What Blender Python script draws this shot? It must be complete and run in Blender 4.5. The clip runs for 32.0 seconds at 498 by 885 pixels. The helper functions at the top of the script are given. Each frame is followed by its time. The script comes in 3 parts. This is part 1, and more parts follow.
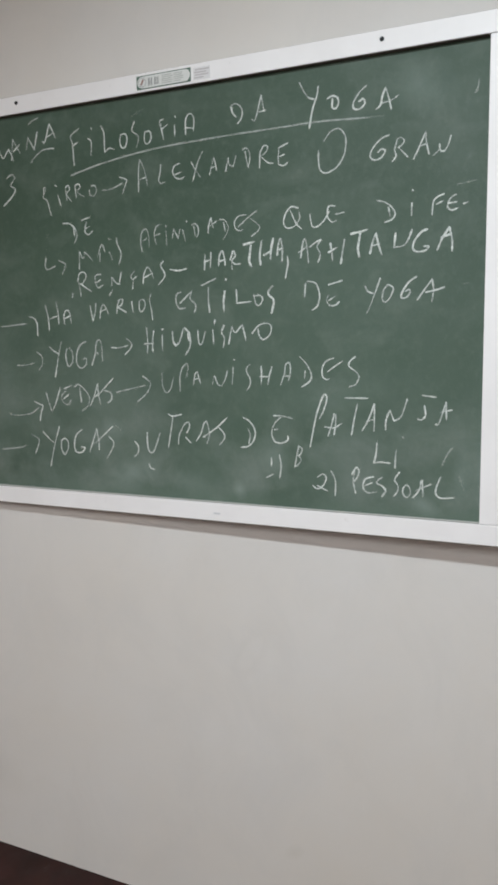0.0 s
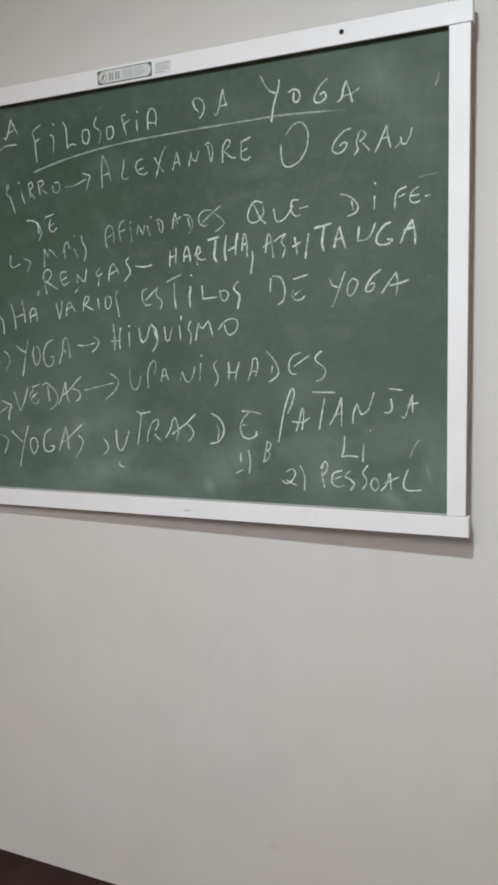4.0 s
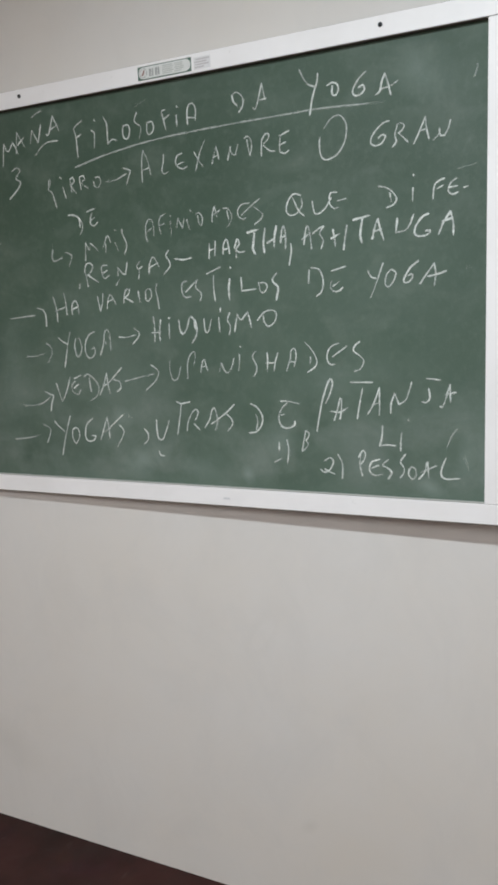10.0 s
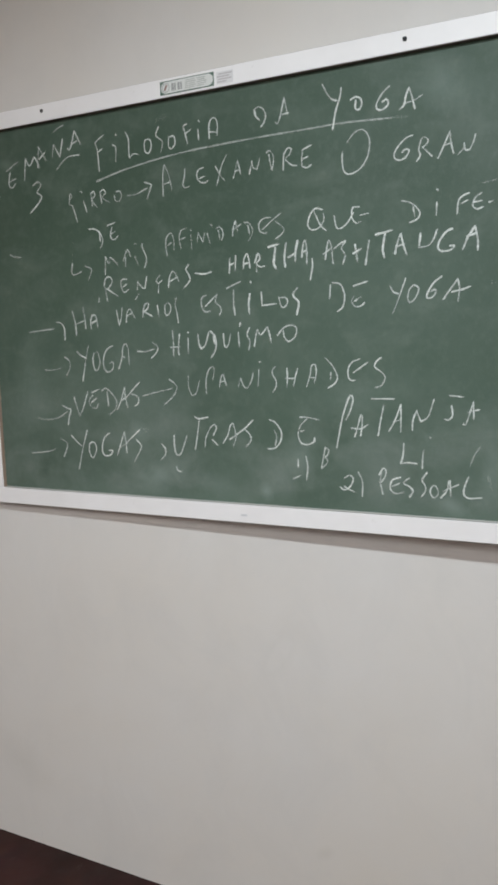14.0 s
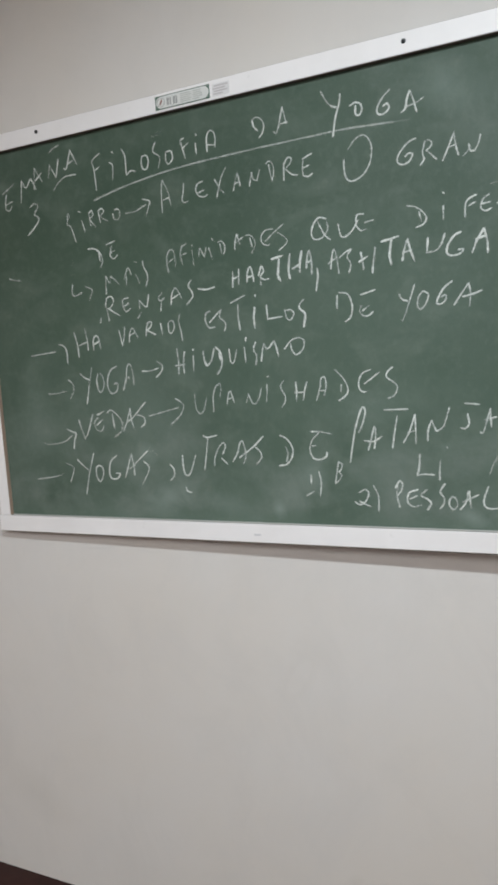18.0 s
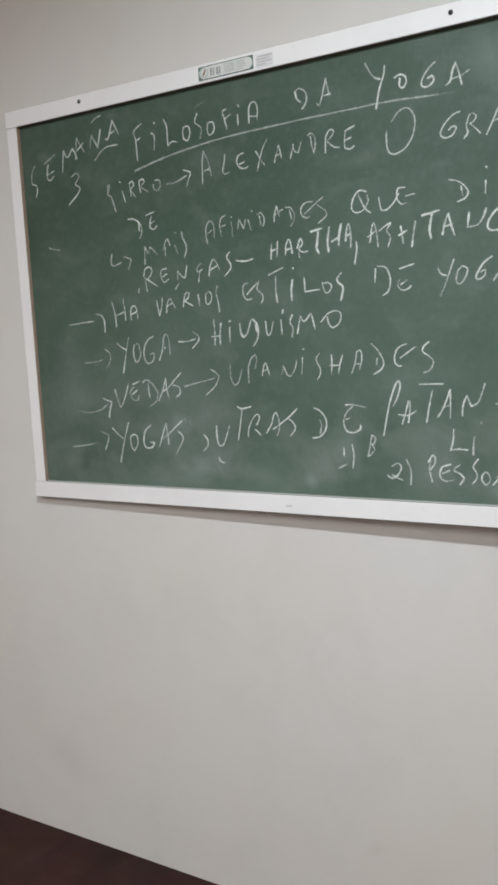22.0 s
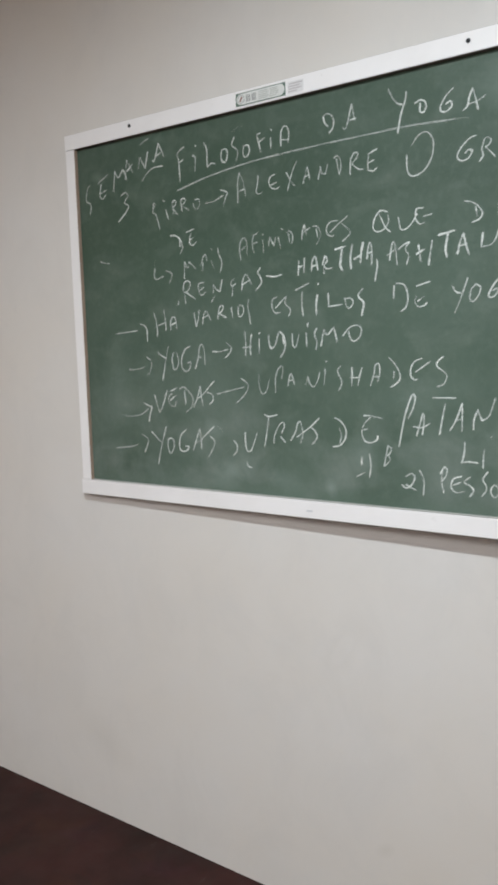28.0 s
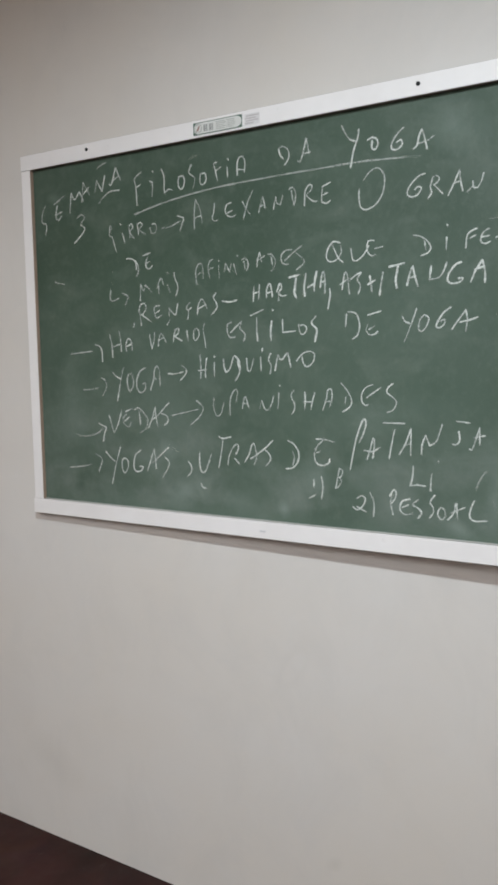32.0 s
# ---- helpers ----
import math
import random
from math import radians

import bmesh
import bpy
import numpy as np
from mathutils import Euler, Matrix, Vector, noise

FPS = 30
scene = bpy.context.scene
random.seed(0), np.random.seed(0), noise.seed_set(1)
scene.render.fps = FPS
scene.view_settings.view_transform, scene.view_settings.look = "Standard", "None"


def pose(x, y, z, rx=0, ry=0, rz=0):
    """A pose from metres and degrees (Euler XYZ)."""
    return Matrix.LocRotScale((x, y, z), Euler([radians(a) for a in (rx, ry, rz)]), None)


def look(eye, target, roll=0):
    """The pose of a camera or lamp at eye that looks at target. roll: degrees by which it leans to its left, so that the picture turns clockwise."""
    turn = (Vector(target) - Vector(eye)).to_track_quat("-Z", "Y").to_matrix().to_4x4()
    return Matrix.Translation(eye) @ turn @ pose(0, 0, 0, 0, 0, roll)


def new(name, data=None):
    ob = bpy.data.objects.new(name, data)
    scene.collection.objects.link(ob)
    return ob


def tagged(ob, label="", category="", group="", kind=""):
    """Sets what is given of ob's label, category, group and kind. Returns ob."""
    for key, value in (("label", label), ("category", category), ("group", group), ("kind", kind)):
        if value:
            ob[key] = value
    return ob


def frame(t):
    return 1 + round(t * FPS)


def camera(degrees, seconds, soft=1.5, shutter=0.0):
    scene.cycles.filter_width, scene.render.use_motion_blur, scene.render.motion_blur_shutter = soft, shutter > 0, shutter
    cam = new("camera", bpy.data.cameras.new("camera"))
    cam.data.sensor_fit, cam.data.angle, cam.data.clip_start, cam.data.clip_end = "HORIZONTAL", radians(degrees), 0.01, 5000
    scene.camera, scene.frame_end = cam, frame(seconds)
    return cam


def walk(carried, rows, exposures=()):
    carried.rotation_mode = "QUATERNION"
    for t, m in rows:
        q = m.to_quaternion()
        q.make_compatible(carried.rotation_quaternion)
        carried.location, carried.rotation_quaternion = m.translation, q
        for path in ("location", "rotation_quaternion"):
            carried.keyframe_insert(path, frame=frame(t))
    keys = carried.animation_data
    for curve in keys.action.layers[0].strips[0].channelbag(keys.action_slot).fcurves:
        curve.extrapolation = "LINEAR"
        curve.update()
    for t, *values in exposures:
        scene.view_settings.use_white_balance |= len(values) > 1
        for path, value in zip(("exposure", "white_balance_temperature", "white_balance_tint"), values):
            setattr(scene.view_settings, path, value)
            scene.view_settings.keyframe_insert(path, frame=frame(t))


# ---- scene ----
cam = camera(34.61, 32.0, soft=3.2, shutter=0.5)
# the board hangs a little out of level on the wall; the path is told in the board's axes
BASE = 1.211
HUNG = pose(0.0004, 0.0078, -0.0069, 0.033, -1.775, -1.066)
PATH = [
    (0, (1.9127, -1.9423, 1.7117), (1.0703, -0.1474, 1.4496), -0.99),
    (0.5, (1.9199, -1.9275, 1.7077), (1.0799, -0.1318, 1.4430), -0.99),
    (1, (1.8802, -1.9185, 1.7167), (1.0580, -0.1169, 1.4372), -1.63),
    (1.5, (1.8073, -1.9209, 1.7045), (1.0650, -0.0848, 1.4254), -2.98),
    (2, (1.8388, -1.9147, 1.7186), (1.1176, -0.0713, 1.4327), -3.76),
    (2.5, (1.9300, -1.9331, 1.7172), (1.1881, -0.0988, 1.4256), -1.63),
    (3, (1.9611, -1.9579, 1.7305), (1.1693, -0.1436, 1.4452), -0.56),
    (3.5, (1.9600, -1.9223, 1.7245), (1.1610, -0.1102, 1.4448), -1.71),
    (5.5, (1.8730, -1.9244, 1.7012), (1.0626, -0.1178, 1.4192), -2.13),
    (6, (1.9132, -1.9413, 1.6864), (1.0479, -0.1595, 1.4101), -2.12),
    (6.5, (1.9547, -1.9506, 1.6618), (1.0012, -0.2154, 1.3787), -0.99),
    (7, (1.9503, -1.9510, 1.6719), (0.9169, -0.2624, 1.3875), -0.77),
    (7.5, (1.9183, -1.9471, 1.6806), (0.9031, -0.2487, 1.3893), -1.68),
    (8, (1.9366, -1.9550, 1.7008), (1.0418, -0.1932, 1.3920), -2.39),
    (8.5, (1.9248, -1.9492, 1.6923), (1.0602, -0.1716, 1.3878), -2.35),
    (9, (1.9227, -1.9415, 1.6942), (1.0631, -0.1626, 1.3832), -2.38),
    (9.5, (1.9253, -1.9567, 1.7042), (1.0625, -0.1787, 1.3974), -2.38),
    (10, (1.9323, -1.9703, 1.7261), (1.0690, -0.1923, 1.4201), -2.31),
    (10.5, (1.9762, -1.9697, 1.7220), (1.0671, -0.2098, 1.4459), -2.29),
    (11, (1.9412, -1.9496, 1.7212), (1.0016, -0.2023, 1.4685), -2.04),
    (11.5, (1.9256, -1.9599, 1.7170), (0.9780, -0.2159, 1.4713), -1.98),
    (12, (1.9262, -1.9746, 1.7140), (0.9857, -0.2265, 1.4693), -2.01),
    (12.5, (1.9245, -1.9675, 1.7158), (1.0224, -0.2005, 1.4633), -1.96),
    (13, (1.9044, -1.9521, 1.7078), (1.0115, -0.1802, 1.4563), -1.82),
    (13.5, (1.9050, -1.9484, 1.7168), (1.0092, -0.1793, 1.4561), -1.84),
    (15.5, (1.9665, -1.9560, 1.7169), (1.0434, -0.1998, 1.4641), -1.43),
    (16, (1.9779, -1.9226, 1.7162), (1.0307, -0.1777, 1.4752), -1.05),
    (16.5, (1.9223, -1.9097, 1.7101), (0.9613, -0.1702, 1.4850), -1.81),
    (17, (1.8518, -1.9238, 1.7063), (0.9022, -0.1764, 1.4939), -3.72),
    (17.5, (1.8261, -1.9246, 1.7073), (0.8954, -0.1667, 1.4983), -5.34),
    (18, (1.8776, -1.9026, 1.7110), (0.9634, -0.1371, 1.4944), -4.11),
    (18.5, (1.9106, -1.9042, 1.7089), (0.9873, -0.1436, 1.4902), -3.75),
    (19, (1.9036, -1.9211, 1.6981), (0.9841, -0.1606, 1.4633), -3.39),
    (19.5, (1.9227, -1.9328, 1.6978), (0.9996, -0.1777, 1.4382), -3.42),
    (20, (1.9056, -1.9230, 1.6927), (0.9826, -0.1690, 1.4251), -3.13),
    (20.5, (1.8789, -1.9301, 1.6963), (0.9540, -0.1770, 1.4294), -3.03),
    (21, (1.8811, -1.9446, 1.6962), (0.9505, -0.1944, 1.4302), -3.01),
    (21.5, (1.8772, -1.9530, 1.6898), (0.9412, -0.2044, 1.4325), -2.87),
    (22, (1.8658, -1.9382, 1.6876), (0.8981, -0.2071, 1.4293), -2.87),
    (22.5, (1.8554, -1.9287, 1.6883), (0.8829, -0.2009, 1.4252), -2.58),
    (23, (1.8470, -1.9390, 1.6994), (0.8615, -0.2181, 1.4395), -2.24),
    (23.5, (1.8418, -1.9453, 1.6930), (0.8440, -0.2311, 1.4360), -2.04),
    (24, (1.8141, -1.9380, 1.6954), (0.8057, -0.2306, 1.4342), -1.79),
    (24.5, (1.7465, -1.9456, 1.6983), (0.7339, -0.2397, 1.4442), -1.78),
    (25, (1.7280, -1.9735, 1.7144), (0.7659, -0.2351, 1.4854), -2.09),
    (25.5, (1.7872, -1.9667, 1.7193), (0.8639, -0.2065, 1.4967), -1.70),
    (27.5, (2.0235, -1.9999, 1.6697), (0.8803, -0.3743, 1.4452), -1.49),
    (28, (2.0675, -1.9414, 1.6892), (0.9175, -0.3213, 1.4595), -1.74),
    (28.5, (2.1132, -1.9258, 1.7178), (1.0092, -0.2739, 1.4893), -1.71),
    (29, (2.1220, -1.9454, 1.7257), (1.0825, -0.2517, 1.4997), -1.46),
    (29.5, (2.1103, -1.9500, 1.7063), (1.0778, -0.2519, 1.4820), -1.41),
    (30, (2.1150, -1.9358, 1.7147), (1.0786, -0.2394, 1.4956), -1.45),
    (30.5, (2.1188, -1.9326, 1.7239), (1.0820, -0.2363, 1.5055), -1.42),
    (31, (2.1165, -1.9517, 1.7393), (1.0781, -0.2559, 1.5245), -1.50),
    (31.5, (2.0918, -1.9696, 1.7269), (1.0520, -0.2725, 1.5297), -1.28),
    (32, (2.0670, -1.9905, 1.7215), (1.0316, -0.2914, 1.5194), -0.92),
]
EXPOSURES = [(0.0, -0.02), (1.0, 0.0), (2.0, -0.11), (3.5, -0.09), (5.5, -0.04), (6.0, -0.02), (7.0, 0.09), (7.5, 0.07), (8.5, -0.01), (20.0, 0.0),
             (22.0, 0.05), (24.0, 0.10), (25.0, 0.14), (25.5, 0.13), (27.5, 0.14), (28.0, 0.13), (29.0, 0.0), (32.0, 0.0)]
walk(cam, [(t, HUNG @ look(eye, target, roll)) for t, eye, target, roll in PATH], EXPOSURES)

# light: a small cool fixture on the ceiling near the board, and an added broad fill light overhead for the room's
# diffuse light
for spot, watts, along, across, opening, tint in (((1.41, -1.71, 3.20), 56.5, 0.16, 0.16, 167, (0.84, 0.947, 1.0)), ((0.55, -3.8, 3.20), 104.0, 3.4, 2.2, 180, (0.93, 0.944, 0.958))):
    lamp = new("fixture_and_fill_light", bpy.data.lights.new("fixture_and_fill_light", "AREA"))
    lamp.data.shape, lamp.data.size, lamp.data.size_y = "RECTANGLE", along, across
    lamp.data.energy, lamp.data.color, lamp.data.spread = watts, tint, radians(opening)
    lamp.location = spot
world = bpy.data.worlds.new("room_world")
world.use_nodes = True
world.node_tree.nodes["Background"].inputs[0].default_value = (0.5, 0.5, 0.5, 1)
world.node_tree.nodes["Background"].inputs[1].default_value = 0.05
scene.world = world


# ---- materials ----
class Mat:
    """A small builder of node materials."""

    def __init__(self, name, rough=0.6):
        self.mat = bpy.data.materials.new(name)
        self.mat.use_nodes = True
        self.tree = self.mat.node_tree
        self.bsdf = self.tree.nodes["Principled BSDF"]
        self.out = self.tree.nodes["Material Output"]
        self.bsdf.inputs["Roughness"].default_value = rough
        self.coord = self.node("ShaderNodeTexCoord")

    def node(self, kind, **values):
        n = self.tree.nodes.new(kind)
        for key, value in values.items():
            n.inputs[key].default_value = value
        return n

    def link(self, a, b):
        self.tree.links.new(a, b)

    def space(self, scale=(1, 1, 1), turn=(0, 0, 0), where="Object"):
        m = self.node("ShaderNodeMapping")
        m.inputs["Scale"].default_value = scale
        m.inputs["Rotation"].default_value = turn
        self.link(self.coord.outputs[where], m.inputs["Vector"])
        return m.outputs["Vector"]

    def noise(self, scale, detail=4.0, rough=0.55, stretch=(1, 1, 1), turn=(0, 0, 0), distort=0.0):
        n = self.node("ShaderNodeTexNoise", Scale=scale, Detail=detail, Roughness=rough, Distortion=distort)
        self.link(self.space(stretch, turn), n.inputs["Vector"])
        return n.outputs["Fac"]

    def ramp(self, fac, *stops):
        r = self.node("ShaderNodeValToRGB")
        e = r.color_ramp.elements
        while len(e) < len(stops):
            e.new(0.5)
        for el, (at, value) in zip(e, stops):
            el.position = at
            el.color = (value, value, value, 1) if isinstance(value, (int, float)) else (*value, 1)
        self.link(fac, r.inputs["Fac"])
        return r.outputs["Color"]

    def math(self, op, a, b=0.5, clamp=False):
        m = self.node("ShaderNodeMath")
        m.operation, m.use_clamp = op, clamp
        for socket, v in zip(m.inputs, (a, b)):
            if isinstance(v, (int, float)):
                socket.default_value = v
            else:
                self.link(v, socket)
        return m.outputs["Value"]

    def mix(self, fac, a, b, mode="MIX"):
        m = self.node("ShaderNodeMixRGB")
        m.blend_type = mode
        for socket, v in zip(m.inputs, (fac, a, b)):
            if isinstance(v, (int, float)):
                socket.default_value = v
            elif isinstance(v, tuple):
                socket.default_value = (*v, 1)
            else:
                self.link(v, socket)
        return m.outputs["Color"]

    def colour(self, c):
        if isinstance(c, tuple):
            self.bsdf.inputs["Base Color"].default_value = (*c, 1)
        else:
            self.link(c, self.bsdf.inputs["Base Color"])

    def rough(self, r):
        self.link(r, self.bsdf.inputs["Roughness"])

    def bump(self, height, strength=0.2, distance=0.002):
        b = self.node("ShaderNodeBump", Strength=strength, Distance=distance)
        self.link(height, b.inputs["Height"])
        self.link(b.outputs["Normal"], self.bsdf.inputs["Normal"])


def wall_material(name, base):
    m = Mat(name, 0.72)
    dark = tuple(c * 0.86 for c in base)
    warm = (base[0] * 0.985, base[1] * 0.955, base[2] * 0.91)
    c = m.mix(m.ramp(m.noise(1.3, 5, 0.6), (0.35, 0.0), (0.75, 1.0)), base, warm)
    c = m.mix(m.ramp(m.noise(4.5, 6, 0.65, (1, 1, 0.7), distort=0.6), (0.47, 0.0), (0.80, 0.42)), c, dark)
    scuff = m.ramp(m.noise(22, 3, 0.5, (1, 1, 0.35)), (0.70, 0.0), (0.84, 0.3))
    c = m.mix(scuff, c, tuple(v * 0.8 for v in base))
    m.colour(c)
    roller = m.noise(160, 3, 0.6)
    trowel = m.noise(5, 3, 0.5, (1, 1, 0.6))
    m.bump(m.mix(0.6, roller, trowel), 0.25, 0.0015)
    return m


WALL = wall_material("wall_plaster", (0.71, 0.682, 0.66))
# an old filled patch with a brownish rim on the board wall, and a few faint stains low down
for px, pz, sx, sz, turn, solid in ((0.965, 0.85, 0.030, 0.085, 0.55, 0), (0.003, 0.29, 0.10, 0.055, 0.5, 1), (1.109, 0.277, 0.022, 0.014, -0.6, 1)):
    shift = WALL.node("ShaderNodeMapping")
    shift.vector_type = "TEXTURE"
    shift.inputs["Location"].default_value = (px, 0, pz)
    shift.inputs["Rotation"].default_value = (0, turn, 0)
    shift.inputs["Scale"].default_value = (sx, 1, sz)
    WALL.link(WALL.coord.outputs["Object"], shift.inputs["Vector"])
    flat = WALL.node("ShaderNodeVectorMath")
    flat.operation = "LENGTH"
    WALL.link(shift.outputs["Vector"], flat.inputs[0])
    wobble = WALL.math("ADD", flat.outputs["Value"], WALL.math("MULTIPLY", WALL.noise(14, 3), 0.8))
    if solid:
        spread = WALL.ramp(WALL.math("MULTIPLY", wobble, 0.4), (0.20, 0.18), (0.85, 0.0))
    else:
        spread = WALL.ramp(WALL.math("MULTIPLY", wobble, 0.4), (0.36, 0.0), (0.50, 0.055), (0.80, 0.0))
    old = WALL.bsdf.inputs["Base Color"].links[0].from_socket
    WALL.colour(WALL.mix(spread, old, (0.46, 0.43, 0.38)))
CEILING = wall_material("ceiling_paint", (0.80, 0.775, 0.73))

FLOOR = Mat("floor_dark_red_cement", 0.55)
FLOOR.bsdf.inputs["Specular IOR Level"].default_value = 0.22
c = FLOOR.mix(FLOOR.ramp(FLOOR.noise(2.6, 4, 0.6, distort=0.6), (0.38, 0.0), (0.62, 1.0)), (0.0234, 0.00945, 0.00765), (0.0387, 0.0126, 0.01062))
c = FLOOR.mix(FLOOR.ramp(FLOOR.noise(4.2, 3, 0.55, (1, 0.8, 1), (0, 0, 0.9), 0.5), (0.50, 0.0), (0.68, 0.7)), c, (0.045, 0.0171, 0.01035))
c = FLOOR.mix(FLOOR.ramp(FLOOR.noise(4.8, 3, 0.55, (0.8, 1, 1), (0, 0, 0.3), 0.4), (0.54, 0.0), (0.70, 0.7)), c, (0.0405, 0.0135, 0.01575))
c = FLOOR.mix(FLOOR.ramp(FLOOR.noise(8, 5, 0.6, distort=0.6), (0.50, 0.0), (0.70, 0.55)), c, (0.0162, 0.00945, 0.0081))
c = FLOOR.mix(FLOOR.ramp(FLOOR.noise(9, 5, 0.65, (1, 0.6, 1), (0, 0, 0.6), 1.0), (0.60, 0.0), (0.78, 0.4)), c, (0.0495, 0.0261, 0.0243))
c = FLOOR.mix(FLOOR.ramp(FLOOR.noise(34, 4, 0.65, (1, 0.22, 1), (0, 0, 0.4)), (0.66, 0.0), (0.82, 0.55)), c, (0.099, 0.072, 0.0666))
FLOOR.colour(c)
FLOOR.rough(FLOOR.ramp(FLOOR.noise(7, 5), (0.3, 0.50), (0.7, 0.75)))
FLOOR.bump(FLOOR.noise(60, 4), 0.2, 0.001)

PAINT = Mat("white_painted_wood", 0.45)
c = PAINT.mix(PAINT.ramp(PAINT.noise(6, 5, 0.6), (0.4, 0.0), (0.75, 1.0)), (0.89, 0.866, 0.868), (0.84, 0.814, 0.81))
c = PAINT.mix(PAINT.ramp(PAINT.noise(45, 4, 0.7), (0.66, 0.0), (0.82, 0.6)), c, (0.60, 0.585, 0.57))
PAINT.colour(c)
PAINT.bump(PAINT.noise(25, 4, 0.6, (0.12, 1, 1)), 0.15, 0.001)

RAW = Mat("bare_wood_edge", 0.8)
RAW.colour(RAW.mix(RAW.noise(60, 5, 0.6, (1, 1, 0.08)), (0.30, 0.20, 0.145), (0.46, 0.35, 0.28)))

# dark brown that paints in shade under the rails; the groove shares it
DARK = Mat("shade_and_groove_dark", 0.8)
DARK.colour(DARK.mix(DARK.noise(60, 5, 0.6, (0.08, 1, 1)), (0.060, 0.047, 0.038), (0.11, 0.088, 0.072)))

SLATE_AT = -0.019
BOARD = Mat("green_chalkboard", 0.55)
c = BOARD.mix(BOARD.ramp(BOARD.noise(1.7, 3, 0.5), (0.3, 0.0), (0.7, 1.0)), (0.0363, 0.0708, 0.0458), (0.0470, 0.0868, 0.0575))
wiped = BOARD.ramp(BOARD.noise(2.2, 4, 0.5, (1.0, 1, 1.2), (0, 0.5, 0), 0.3), (0.42, 0.0), (0.78, 0.085))
c = BOARD.mix(wiped, c, (0.345, 0.405, 0.37))
streak = BOARD.ramp(BOARD.noise(9, 4, 0.6, (0.75, 1, 1.15), (0, 0.6, 0), 0.5), (0.50, 0.0), (0.82, 0.085))
c = BOARD.mix(streak, c, (0.5, 0.53, 0.5))
# chalk dust that was wiped down towards the lower edge
low = BOARD.node("ShaderNodeSeparateXYZ")
BOARD.link(BOARD.coord.outputs["Object"], low.inputs["Vector"])
band = BOARD.ramp(low.outputs["Z"], (0.05, 0.15), (0.11, 1.0), (0.22, 0.7), (0.40, 0.0))
dust = BOARD.math("MULTIPLY", band, BOARD.ramp(BOARD.noise(8, 4, 0.55, (0.8, 1, 1), distort=0.25), (0.42, 0.0), (0.72, 0.24)))
c = BOARD.mix(dust, c, (0.42, 0.45, 0.43))
settled = BOARD.ramp(low.outputs["Z"], (0.12, 1.0), (0.45, 0.55), (0.85, 0.0))
settled = BOARD.math("MULTIPLY", settled, BOARD.ramp(BOARD.noise(2.6, 4, 0.55, (1, 1, 0.8), (0, 0.4, 0), 0.3), (0.25, 0.025), (0.7, 0.18)))
c = BOARD.mix(settled, c, (0.35, 0.43, 0.385))
# patches where the felt smeared the dust: middle, half sizes, turn, amount
for px, pz, sx, sz, turn, amount in ((0.17, 0.34, 0.09, 0.20, 0.1, 0.11), (0.63, 0.115, 0.10, 0.05, -0.3, 0.22), (0.82, 0.10, 0.09, 0.035, 0.2, 0.14), (1.46, 1.07, 0.09, 0.07, 0.5, 0.17), (1.48, 0.082, 0.050, 0.024, 0.4, 0.24),
                                     (1.08, 0.19, 0.06, 0.05, 0.5, 0.17), (0.98, 0.09, 0.022, 0.030, -0.3, 0.24), (0.13, 1.05, 0.04, 0.02, 0.3, 0.10), (0.40, 1.125, 0.03, 0.016, 0.2, 0.08), (0.57, 0.245, 0.045, 0.035, 0.4, 0.22), (1.25, 0.35, 0.22, 0.06, -0.2, 0.08), (1.57, 0.16, 0.025, 0.07, 0.1, 0.14)):
    spot = BOARD.node("ShaderNodeMapping")
    spot.vector_type = "TEXTURE"
    spot.inputs["Location"].default_value = (px, SLATE_AT, pz)
    spot.inputs["Rotation"].default_value = (0, turn, 0)
    spot.inputs["Scale"].default_value = (sx, 1, sz)
    BOARD.link(BOARD.coord.outputs["Object"], spot.inputs["Vector"])
    far = BOARD.node("ShaderNodeVectorMath")
    far.operation = "LENGTH"
    BOARD.link(spot.outputs["Vector"], far.inputs[0])
    edge = BOARD.math("ADD", far.outputs["Value"], BOARD.math("MULTIPLY", BOARD.noise(16, 4, 0.6, (1, 1, 0.6), (0, turn, 0), 0.4), 0.9))
    smear = BOARD.ramp(BOARD.math("MULTIPLY", edge, 0.4), (0.20, amount), (0.60, 0.0))
    c = BOARD.mix(smear, c, (0.385, 0.46, 0.425))
speck = BOARD.ramp(BOARD.noise(75, 4, 0.7, (1, 1, 0.7), (0, 0.5, 0)), (0.50, 0.0), (0.75, 0.04))
c = BOARD.mix(speck, c, (0.5, 0.53, 0.5))
grain = BOARD.ramp(BOARD.noise(420, 2, 0.6), (0.45, 0.0), (0.8, 0.05))
c = BOARD.mix(grain, c, (0.5, 0.5, 0.5))
BOARD.colour(c)
BOARD.rough(BOARD.ramp(BOARD.noise(5, 4), (0.3, 0.52), (0.7, 0.68)))
BOARD.bump(BOARD.noise(500, 2), 0.1, 0.0004)


